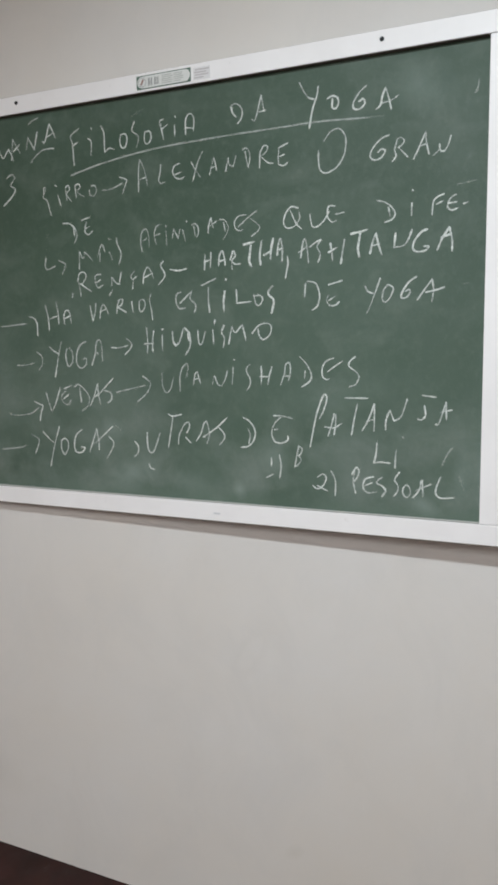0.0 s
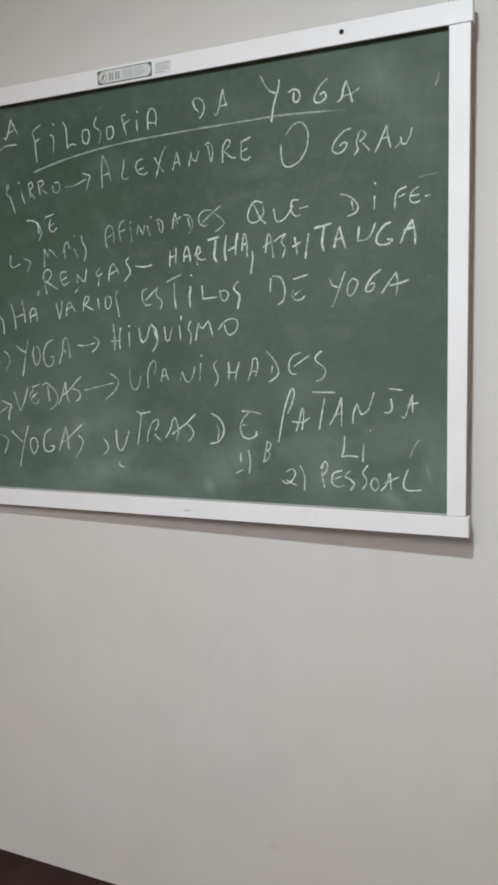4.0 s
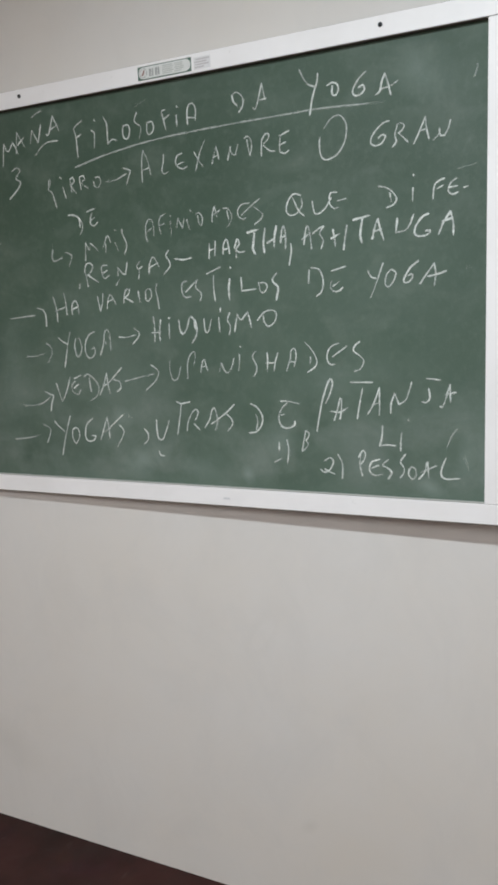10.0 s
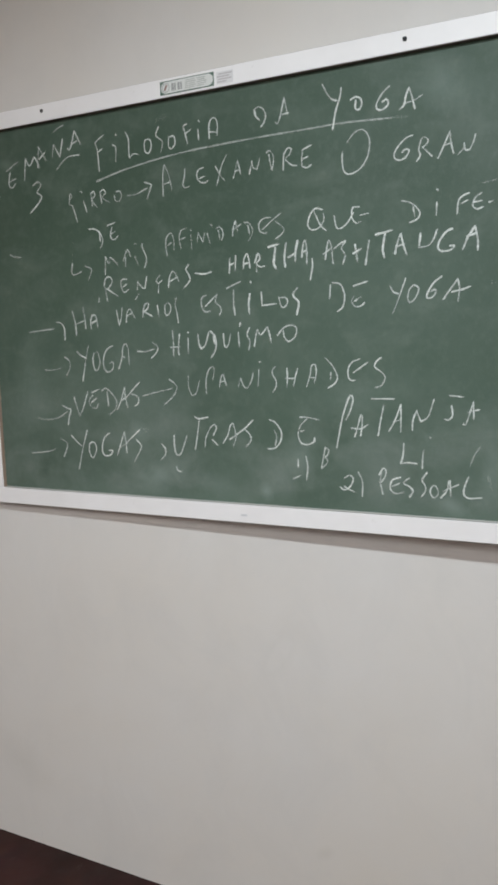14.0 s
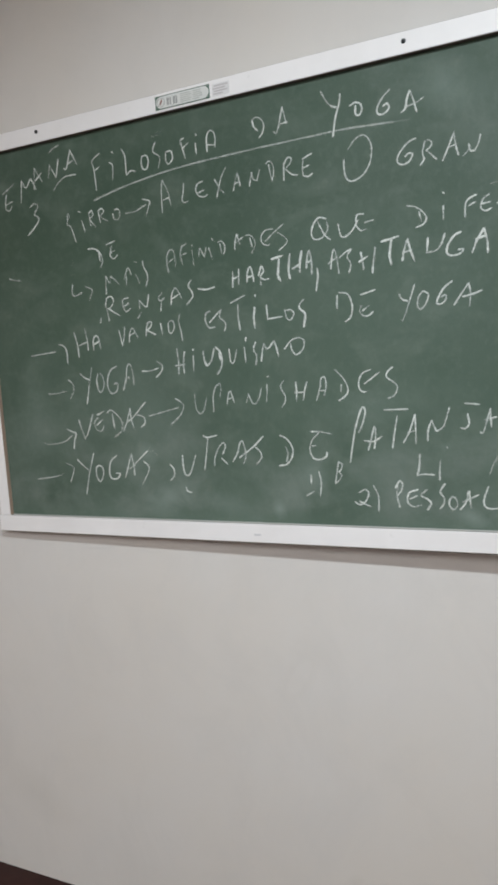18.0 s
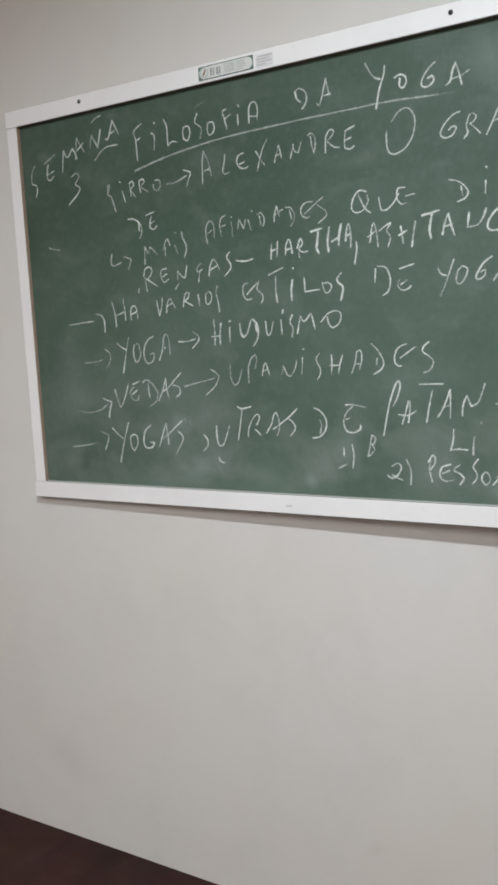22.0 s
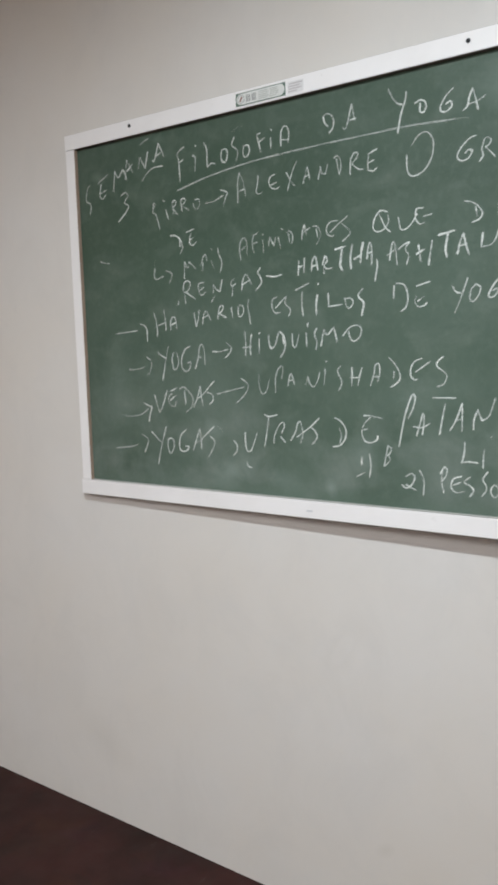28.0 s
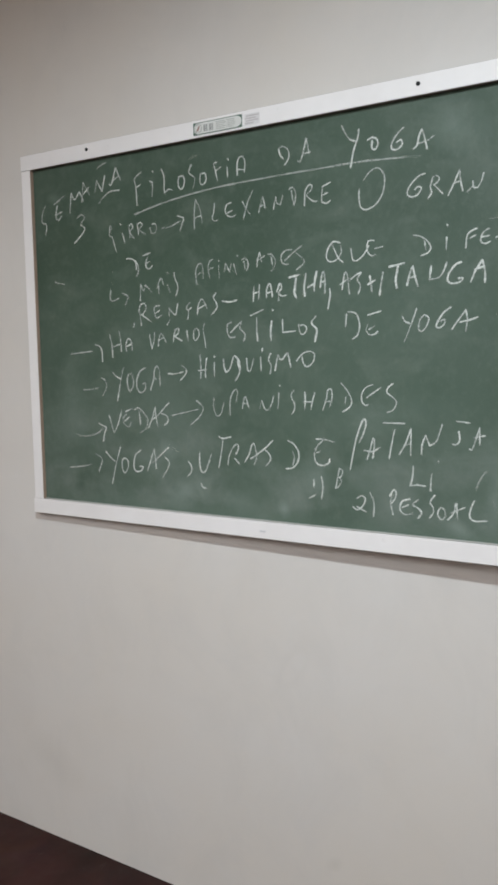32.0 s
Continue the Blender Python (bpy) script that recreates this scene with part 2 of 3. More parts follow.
def chalk_material(name, density):
    """Dry white chalk that catches on the grain, denser along the middle of a stroke."""
    m = Mat(name, 0.95)
    m.colour((0.84, 0.88, 0.84))
    across = m.node("ShaderNodeSeparateXYZ")
    m.link(m.coord.outputs["UV"], across.inputs["Vector"])
    v = across.outputs["Y"]
    body = m.math("MULTIPLY", m.math("MULTIPLY", v, m.math("SUBTRACT", 1.0, v)), 4.0)
    body = m.ramp(body, (0.0, 0.0), (0.74, 1.0))
    skip = m.ramp(m.noise(260, 3, 0.75), (0.30, 0.46), (0.60, 1.0))
    drag = m.ramp(m.noise(52, 3, 0.65), (0.30, 0.66), (0.58, 1.0))
    fac = m.math("MULTIPLY", m.math("MULTIPLY", body, skip), m.math("MULTIPLY", drag, m.math("MULTIPLY", across.outputs["X"], density)), True)
    clear, blend = m.node("ShaderNodeBsdfTransparent"), m.node("ShaderNodeMixShader")
    m.link(fac, blend.inputs[0])
    m.link(clear.outputs[0], blend.inputs[1])
    m.link(m.bsdf.outputs[0], blend.inputs[2])
    m.link(blend.outputs[0], m.out.inputs["Surface"])
    return m


CHALK = chalk_material("white_chalk", 0.91)
SOFT = chalk_material("soft_chalk", 0.80)
LIGHT = chalk_material("light_chalk", 0.66)
FAINT = chalk_material("thin_chalk", 0.60)
THIN = chalk_material("rubbed_chalk", 0.47)
DIM = chalk_material("dim_chalk", 0.30)
GHOST = chalk_material("wiped_chalk", 0.10)


def plain(name, colour, rough=0.5, metal=0.0):
    m = Mat(name, rough)
    m.colour(m.mix(m.noise(40, 4), colour, tuple(v * 0.86 for v in colour)))
    m.bsdf.inputs["Metallic"].default_value = metal
    return m


PAPER = plain("white_label_paper", (0.80, 0.785, 0.79), 0.4)
LABEL_GREEN = plain("label_green_print", (0.10, 0.17, 0.13), 0.4)
PRINT_GREY = plain("grey_print", (0.59, 0.555, 0.565), 0.5)
PRINT_PALE = plain("pale_green_print", (0.50, 0.52, 0.49), 0.5)
PRINT_RED = plain("reddish_print", (0.33, 0.20, 0.17), 0.5)
FIELD = plain("label_field_print", (0.76, 0.765, 0.745), 0.4)
PRINT_DARK = plain("dark_grey_print", (0.34, 0.35, 0.345), 0.5)
DUSTY = plain("chalk_dusted_wood", (0.52, 0.51, 0.49), 0.9)
# grey for the added halo strips along the board's outer edges
EDGE_GREY = plain("edge_halo_grey", (0.40, 0.365, 0.355), 0.8)
SCREW = plain("dark_screw_metal", (0.02, 0.02, 0.022), 0.5, 0.6)
SMUDGE = plain("grey_smudge", (0.72, 0.715, 0.735), 0.6)


# ---- mesh helpers ----
def mesh_of(bm, name, material):
    me = bpy.data.meshes.new(name)
    bm.to_mesh(me)
    bm.free()
    me.materials.append(material.mat)
    return me


def part(name, bm, material, parent=None, label=""):
    ob = new(name, mesh_of(bm, name, material))
    ob.parent = parent
    return tagged(ob, label)


def block(lo, hi, bevel=0.0, segments=2, jitter=0.0):
    """A bevelled box from corner to corner."""
    bm = bmesh.new()
    bmesh.ops.create_cube(bm, size=1)
    for v in bm.verts:
        v.co = Vector([lo[n] + (v.co[n] + 0.5) * (hi[n] - lo[n]) for n in range(3)])
        if jitter:
            v.co += Vector([random.uniform(-jitter, jitter) for _ in range(3)])
    if bevel:
        bmesh.ops.bevel(bm, geom=bm.edges[:], offset=bevel, segments=segments, affect="EDGES", profile=0.6)
    return bm


def setting(name, bm, material, label):
    return tagged(part(name, bm, material), label, name.split("_")[0], "", "structure")


# ---- room ----
X0, X1, Y0, HIGH = -2.0, 4.0, -6.4, 3.24
setting("wall_north", block((X0, 0, -0.1), (X1, 0.15, HIGH + 0.1)), WALL, "off-white plastered wall with faint scuffs behind the chalkboard")
PLAIN = wall_material("room_wall_paint", (0.79, 0.705, 0.64))
setting("wall_south", block((X0, Y0 - 0.15, -0.1), (X1, Y0, HIGH + 0.1)), PLAIN, "plain off-white painted wall facing the chalkboard")
setting("wall_west", block((X0 - 0.15, Y0 - 0.15, -0.1), (X0, 0.15, HIGH + 0.1)), PLAIN, "plain off-white painted side wall of the room")
setting("wall_east", block((X1, Y0 - 0.15, -0.1), (X1 + 0.15, 0.15, HIGH + 0.1)), PLAIN, "plain off-white painted side wall of the room")
setting("floor", block((X0, Y0, -0.12), (X1, 0, 0)), FLOOR, "dark reddish-brown waxed floor with worn mottled patches")
setting("ceiling", block((X0, Y0, HIGH), (X1, 0, HIGH + 0.1)), CEILING, "plain white painted ceiling above the room")

# ---- chalkboard, in its own axes: x along it, z up from its lower edge ----
WIDE, TALL = 1.667, 1.20
FACE, SLATE = -0.034, SLATE_AT
board = new("chalkboard")
board.matrix_world = HUNG @ Matrix.Translation((0, 0, BASE))
tagged(board, "green chalkboard in a white wooden frame, covered with chalk writing", "chalkboard")

part("writing_surface", block((0.030, SLATE, 0.030), (WIDE - 0.030, SLATE + 0.012, TALL - 0.030)), BOARD, board, "dark green writing surface with wiped chalk dust")
part("top_rail", block((-0.001, FACE, TALL - 0.048), (WIDE + 0.003, -0.008, TALL), 0.0014), PAINT, board, "white painted top rail of the frame")
part("bottom_rail", block((-0.005, FACE, 0), (WIDE, -0.008, 0.0495), 0.0014), PAINT, board, "white painted bottom rail of the frame")
part("side_rail", block((0.0005, FACE + 0.001, 0.0505), (0.0395, -0.008, TALL - 0.049), 0.0014), PAINT, board, "white painted side rail of the frame")
rail = block((WIDE - 0.0510, FACE + 0.001, 0.0505), (WIDE - 0.0045, -0.008, TALL - 0.049), 0.0014)
for v in rail.verts:
    v.co.x += 0.0035 * (v.co.z / TALL) + (0.0028 * (v.co.z / TALL - 1) if v.co.x > WIDE - 0.02 else 0)
part("side_rail", rail, PAINT, board, "white painted side rail of the frame, set slightly askew")
# pinkish-brown strip that follows the outer side of the skewed rail
bare = block((WIDE - 0.0044, FACE + 0.0025, 0.0505), (WIDE - 0.0032, -0.0085, TALL - 0.049), 0.0003, 1)
for v in bare.verts:
    v.co.x += 0.0035 * (v.co.z / TALL) + 0.0028 * (v.co.z / TALL - 1)
part("outer_edge", bare, RAW, board, "thin pinkish-brown strip along the outside of the side rail")
# two thin strips added to draw the dark halo of camera sharpening
part("outer_edge", block((0.0005, FACE + 0.0030, TALL), (WIDE + 0.0015, -0.0085, TALL + 0.0013), 0.0003, 1), EDGE_GREY, board, "thin grey halo strip added along the top of the frame")
part("outer_edge", block((-0.0007, FACE + 0.0040, 0.0505), (0.0005, -0.0085, TALL - 0.049), 0.0003, 1), EDGE_GREY, board, "thin grey halo strip added along the outside of the side rail")
# contact shade below the bottom rail, added as a dark strip
part("outer_edge", block((-0.0035, FACE + 0.0030, -0.0012), (WIDE - 0.0015, -0.0085, 0), 0.0003, 1), DARK, board, "dark strip under the bottom rail, painted-in contact shade")
# shade line below the top rail, put in as a dark strip
part("inner_edge", block((0.042, FACE + 0.0022, TALL - 0.0498), (WIDE - 0.052, SLATE + 0.0005, TALL - 0.0483), 0.0003, 1), DARK, board, "dark edge under the top rail, its shade painted in")
part("inner_edge", block((0.0397, FACE + 0.0022, 0.0505), (0.0412, SLATE + 0.0005, TALL - 0.049), 0.0003, 1), RAW, board, "bare brown wood along the inside of the side rail")

part("inner_edge", block((0.0415, SLATE - 0.0060, 0.0497), (WIDE - 0.0515, SLATE + 0.0005, 0.0522), 0.0006, 2), DUSTY, board, "pale chalk-dusted bead along the foot of the writing surface")
part("groove", block((0.0415, FACE + 0.0060, 0.0494), (WIDE - 0.0515, SLATE - 0.0062, 0.0500)), DARK, board, "dark groove behind the bottom rail")


def disc(radius, depth, at, steps=20):
    """A round head with a domed rim whose axis points out of the board."""
    bm = bmesh.new()
    rings = []
    for r, y in ((1.0, 0.0), (1.0, -0.45), (0.8, -0.85), (0.35, -1.0)):
        rings.append([bm.verts.new((at[0] + radius * r * math.cos(a), at[1] + depth * y, at[2] + radius * r * math.sin(a))) for a in (2 * math.pi * n / steps for n in range(steps))])
    for a, b in zip(rings, rings[1:]):
        for n in range(steps):
            bm.faces.new((a[n], a[(n + 1) % steps], b[(n + 1) % steps], b[n]))
    bm.faces.new(rings[-1])
    bmesh.ops.recalc_face_normals(bm, faces=bm.faces[:])
    return bm


for x, z in ((0.294, 1.181), (1.375, 1.179)):
    part("screw", disc(0.0054, 0.003, (x, FACE - 0.0002, z)), SCREW, board, "dark round screw head through the top rail")

# maker's label on the top rail: green ground, white rounded field, bars for the print
L0, L1, LB, LT = 0.7045, 0.8695, 1.158, 1.1925
maker = part("maker_label", block((L0, FACE - 0.0012, LB), (L1, FACE - 0.0002, LT), 0.0003, 1), LABEL_GREEN, board, "green and white printed maker's label on the rail")


def pill(x0, x1, z0, z1, y, steps=10):
    """A flat field with round ends."""
    r = (z1 - z0) / 2
    bm = bmesh.new()
    ring = [(x0 + r + r * math.cos(a), z0 + r + r * math.sin(a)) for a in (math.pi / 2 + math.pi * n / steps for n in range(steps + 1))]
    ring += [(x1 - r + r * math.cos(a), z0 + r + r * math.sin(a)) for a in (-math.pi / 2 + math.pi * n / steps for n in range(steps + 1))]
    front, back = [bm.verts.new((x, y, z)) for x, z in ring], [bm.verts.new((x, y + 0.0008, z)) for x, z in ring]
    bm.faces.new(front)
    for n in range(len(ring)):
        k = (n + 1) % len(ring)
        bm.faces.new((front[n], back[n], back[k], front[k]))
    bmesh.ops.recalc_face_normals(bm, faces=bm.faces[:])
    return bm


part("label_field", pill(L0 + 0.003, L1 - 0.002, LB + 0.0024, LT - 0.0024, FACE - 0.0017), FIELD, maker, "white rounded field of the label")
PY = FACE - 0.0021
MID = (LB + LT) / 2
part("label_emblem", disc(0.0120, 0.0004, (L0 + 0.0180, FACE - 0.00175, MID)), PRINT_DARK, maker, "dark ring of the round emblem")
part("label_emblem", disc(0.0104, 0.0006, (L0 + 0.0180, FACE - 0.00185, MID)), FIELD, maker, "pale middle of the round emblem")
slash = block((-0.0026, -0.0004, -0.0075), (0.0026, 0, 0.0075))
slash.transform(Matrix.Translation((L0 + 0.0185, PY - 0.0004, MID)) @ Matrix.Rotation(radians(28), 4, "Y"))
part("print_bar", slash, PRINT_RED, maker, "reddish slanting mark inside the emblem")
for start in (0.0365, 0.0555):
    for n, w in enumerate((0.0036, 0.0022, 0.0036)):
        x = L0 + start + n * 0.0046
        part("print_bar", block((x, PY, LB + 0.0070), (x + w, PY + 0.0006, LT - 0.0085)), PRINT_DARK, maker)
for n in range(5):
    z = LB + 0.0065 + n * 0.0048
    for x, w in ((0.078, 0.030 + 0.004 * (n % 2)), (0.114 + 0.003 * (n % 2), 0.022 + 0.004 * (n % 3))):
        part("print_line", block((L0 + x, PY, z), (L0 + x + w, PY + 0.0006, z + 0.0023)), PRINT_PALE, maker)
ticket = part("paper_label", block((0.877, FACE - 0.001, 1.159), (0.926, FACE - 0.0002, 1.189), 0.0002, 1), PAPER, board, "small white paper label with grey print")
for n, (a, b) in enumerate(((0.002, 0.030), (0.004, 0.044), (0.002, 0.038), (0.006, 0.046))):
    part("print_line", block((0.877 + a, FACE - 0.0014, 1.1625 + n * 0.0064), (0.877 + b, FACE - 0.0008, 1.1658 + n * 0.0064)), PRINT_GREY, ticket)
part("smudge", block((0.906, FACE - 0.0005, 0.0185), (0.926, FACE - 0.0001, 0.0240), 0.0002, 1), SMUDGE, board, "small grey smudge on the bottom rail")

# ---- the handwriting: each letter is a few pen strokes on a fine square grid, two signs to a point ----
rng = random.Random(7)


def glide(points, steps=6):
    """A smooth line through the points."""
    pts = [Vector(p) for p in points]
    if len(pts) == 2:
        return [pts[0].lerp(pts[1], n / 5) for n in range(6)]
    ends = [2 * pts[0] - pts[1], *pts, 2 * pts[-1] - pts[-2]]
    line = []
    for a, b, c, d in zip(ends, ends[1:], ends[2:], ends[3:]):
        for n in range(steps):
            t = n / steps
            line.append(0.5 * ((2 * b) + (c - a) * t + (2 * a - 5 * b + 4 * c - d) * t * t + (3 * b - a - 3 * c + d) * t ** 3))
    return line + [pts[-1]]


def ribbon(verts, faces, uvs, line, width):
    """Adds one chalk stroke along a line on the board, a little raised, pressed harder here and lighter there."""
    firm, swell, turn = rng.uniform(0.72, 1.06), rng.uniform(0.12, 0.34), rng.uniform(0, 6.3)
    first = len(verts)
    step = (line[1] - line[0]).normalized() * width * 0.3
    last = (line[-1] - line[-2]).normalized() * width * 0.3
    line = [line[0] - step, *line, line[-1] + last]
    for n, p in enumerate(line):
        way = (line[min(n + 1, len(line) - 1)] - line[max(n - 1, 0)]).normalized()
        press = firm + swell * math.sin(turn + 4.4 * n / len(line)) + 0.10 * math.sin(2.3 * turn + 1.9 * n) - (0.25 if n > len(line) - 3 else 0)
        side = Vector((-way.y, way.x)) * width * (0.22 + 0.24 * press + 0.08 * rng.uniform(-1, 1)) * (0.5 if n in (0, len(line) - 1) else 1.0)
        for k, (s, up) in enumerate(((-1, 0.0003), (0, 0.0007), (1, 0.0003))):
            q = p + side * s
            verts.append((q.x, SLATE - up, q.y))
            uvs.append((min(1.0, max(0.55, press)), k / 2))
        if n:
            a = first + 3 * n
            faces.append((a - 3, a - 2, a + 1, a))
            faces.append((a - 2, a - 1, a + 2, a + 1))


def chalk(name, lines, width, material, label):
    verts, faces, uvs = [], [], []
    starts = []
    for line in lines:
        starts.append(len(verts))
        ribbon(verts, faces, uvs, line, width)
    me = bpy.data.meshes.new(name)
    me.from_pydata(verts, list(zip(starts, starts[1:])), faces)
    layer = me.uv_layers.new(name="UVMap")
    for loop in me.loops:
        layer.data[loop.index].uv = uvs[loop.vertex_index]
    me.materials.append(material.mat)
    ob = new(name, me)
    ob.parent = board
    return tagged(ob, label)


def write(words, width, *letters, material=CHALK):
    """Writes a word, letter by letter: the letter, its pen strokes, and its middle, foot, width and height in centimetres."""
    for letter, strokes, u, v, wide, high in letters:
        lines = []
        for stroke in strokes.split():
            spots = [(int(a, 36) / 35 - 0.5, int(b, 36) / 35) for a, b in zip(stroke[::2], stroke[1::2])]
            lines.append(glide([((u + a * wide) / 100, (v + b * high) / 100) for a, b in spots]))
        chalk("chalk_letter", lines, width / 100, material, "white chalk letter " + letter + " of the " + words)


def mark(kind, *points, width=0.55, material=CHALK):
    """One free chalk stroke through points in centimetres."""
    return chalk("chalk_stroke", [glide([(u / 100, v / 100) for u, v in points])], width / 100, material, "white chalk stroke, " + kind)


write("writing SEMANA", 0.52, ("S", "xz6s0gtdz7o0", 8.4, 93.9, 1.9, 9.3), ("E", "8z0h14g0v8 5ezj", 15.2, 98.1, 2.7, 4.6), ("M", "002g5z 5zdmpz pzvqzg", 23.0, 99.8, 6.0, 6.2), ("A", "008z 8zza 8eyp", 27.0, 102.8, 3.3, 5.8), ("N", "027q 7qo0 o0zz", 33.1, 104.9, 4.2, 4.8), ("A", "0170kz kzz4 97sf", 39.3, 106.7, 4.8, 4.7))
write("writing 3", 0.62, ("3", "cwqzzvnnzirb00", 23.8, 90.0, 4.6, 8.7))
write("writing FILOSOFIA", 0.48, ("F", "zz0t6la0 6jtm", 48.4, 99.1, 2.8, 9.7), ("I", "0mnjpbi0 szzx", 53.6, 101.1, 1.4, 7.4), ("L", "0z8p8a90 91l5z3", 59.4, 101.4, 4.1, 7.2), ("O", "6z0l53o0zity9z", 64.6, 102.1, 2.3, 3.5), ("S", "gz0pekzfx7o0", 68.4, 101.7, 2.0, 6.7), ("O", "2z09f0zduy8z", 72.4, 102.2, 2.1, 3.2), ("F", "0p3xhz 4sh0 8izp", 77.4, 102.8, 2.5, 5.1), ("I", "3j90 fzww", 81.0, 103.3, 0.6, 5.0), ("A", "001oczryznw4 0cv9", 85.4, 103.3, 2.6, 4.9))
write("writing DA", 0.55, ("D", "0vezttziu7k0 2t6jgc", 99.1, 104.1, 3.3, 5.0))
write("writing DA", 0.52, ("A", "0360daoz ozwb hczd", 105.3, 104.2, 3.8, 5.9))
write("writing YOGA", 0.62, ("Y", "0z8shnsl zuxoodi0", 118.8, 100.7, 4.8, 10.9), ("O", "0ugzvtzdq0f5gq", 125.0, 104.4, 2.8, 3.0), ("G", "zzfp0a22g0v7rffc", 131.7, 103.5, 3.2, 5.1), ("A", "0379anfz fzkio0 7boezk", 138.4, 102.5, 5.3, 5.0))
write("first word under the heading", 0.46, ("P", "3r6zew0nhjz0", 37.6, 85.9, 2.7, 8.1), ("I", "hjz0 0zbx", 41.6, 88.3, 1.9, 6.0), ("R", "740v 0vizpp5hz0", 45.3, 89.3, 2.0, 4.5), ("R", "500v 0vezlq8fz0", 49.2, 90.2, 3.1, 3.7), ("O", "0m44n0zhsz9z", 53.8, 90.2, 2.4, 2.7))
write("word after the first arrow", 0.46, ("A", "002n8z 8zooz6 4dtf", 70.4, 90.0, 2.9, 8.3), ("L", "ezal06e0z2", 76.4, 91.5, 2.0, 4.9), ("E", "lz6v0i75n0z4 7bof", 81.6, 92.1, 3.5, 4.0), ("X", "zzim20 0ncdq5", 87.4, 91.0, 3.4, 7.5), ("A", "00cknz nzulz7 aexh", 92.0, 92.3, 2.1, 4.2), ("N", "009w 9wcgpa pazz", 97.2, 92.7, 3.1, 3.6), ("D", "0whzzqzbq2 dtkct0", 101.6, 93.0, 1.9, 4.9), material=SOFT)
write("word after the first arrow", 0.48, ("R", "002s 3qbzlyiq6j 6hm7z5", 107.2, 92.6, 3.8, 5.2), ("E", "zz1t 3s0f03 03i0y4 5foi", 111.8, 92.5, 2.6, 5.3), material=SOFT)
write("last word of the second row", 0.52, ("G", "zzlv5i0680k2sclffb", 136.6, 91.4, 4.6, 5.3), ("R", "av5i8800 axjzqumodk ekpcz4", 141.6, 90.6, 3.7, 5.2), ("A", "00acrz rztkz4 cgwj", 146.6, 90.7, 3.6, 5.7), ("N", "00cbcl chf7n6 n6vkzz", 151.4, 91.0, 3.9, 3.9), material=SOFT)
write("writing DE", 0.55, ("D", "0zfyrszhy7s0 sqtc", 45.3, 77.7, 4.6, 5.7), ("E", "8z0k16g0za 1hkm", 51.9, 79.7, 2.6, 3.5))
write("writing MAIS", 0.47, ("M", "002z 2zbkfx fxpqzg", 50.3, 70.2, 4.6, 5.0), material=SOFT)
write("writing MAIS", 0.47, ("A", "0ceupzzk a0bk", 55.8, 72.0, 2.5, 4.5), ("I", "0ez0 0ziy", 59.1, 72.1, 1.0, 5.9), ("S", "0z3swizac0", 61.8, 70.9, 1.2, 7.0), material=SOFT)
write("writing AFINIDADES", 0.45, ("A", "500e3rgztxzly8 4frl", 70.4, 73.9, 2.7, 5.9), ("F", "800iav avzz 0fti", 74.6, 75.6, 2.2, 5.3), ("I", "cpn0 cznx", 77.3, 75.1, 0.6, 5.2), material=FAINT)
write("writing AFINIDADES", 0.45, ("N", "036z 6zq0 q0zv", 80.4, 76.7, 2.4, 2.6), ("I", "0ki0 qzzw", 83.2, 75.9, 1.6, 5.2), material=LIGHT)
write("writing AFINIDADES", 0.45, ("D", "0wizzoz8q0 bri4", 86.2, 76.7, 1.9, 3.5), ("A", "104idz dzhllb 0dzq", 91.4, 77.5, 2.7, 3.9), ("D", "0zkxzks8f0 ftmd", 94.9, 75.8, 2.4, 4.9), ("E", "zzey0m36i0o3", 99.6, 77.4, 3.3, 3.9), ("S", "0fgqvz lpzex7m0", 102.0, 75.8, 5.9, 6.3), material=SOFT)
write("writing QUE", 0.48, ("Q", "twfz4p0b73l5vgur bygop8z0", 114.2, 76.7, 4.9, 5.6), ("U", "0w2d50e0pdzz", 121.4, 77.0, 5.1, 3.4))
write("writing QUE", 0.48, ("E", "gz2y0d90j2 igzj", 125.6, 77.8, 4.2, 3.8))
write("writing DIFE", 0.54, ("D", "0zewrozdt4f0 mnp9", 138.3, 76.7, 4.4, 5.2), ("I", "ch60 hztx", 144.6, 77.8, 0.6, 5.9), ("F", "004nhvzz diwn", 150.6, 77.6, 2.7, 4.5), ("E", "tz8q08f0z4 2gwi", 154.0, 78.3, 2.3, 3.5))
write("writing RENCAS", 0.48, ("R", "704f0p 0m5xhzmsdj5i 7iz6", 49.6, 62.6, 4.7, 6.7), ("E", "rz4x0jc0z7 8eql", 54.6, 64.7, 2.6, 3.7), ("N", "001m 1mh5r2 r2zz", 60.6, 65.2, 3.3, 3.5), ("C", "pz0qajzo eh80", 66.4, 63.9, 1.8, 4.9), ("A", "004lgzrpzc 2cwm", 71.1, 65.2, 3.4, 4.4), ("S", "vzgsxjzb00", 75.3, 64.7, 2.0, 6.3))
write("writing HARTHA", 0.56, ("H", "005w zzu4 2gxl", 89.8, 68.0, 2.1, 4.4), ("A", "004mmzxez1 4bxe", 94.0, 68.8, 1.9, 3.8), ("R", "605i 0ibzhp6gi9za", 98.0, 67.8, 3.1, 4.6))
write("writing HARTHA", 0.8, ("T", "0wzz nujgh8o0", 102.0, 68.2, 3.1, 6.2), ("H", "5x0d20 zztjs7 bdti", 106.9, 68.5, 3.8, 6.3), ("A", "0a8qnzzlx0 5hxk", 110.6, 69.0, 1.4, 5.7))
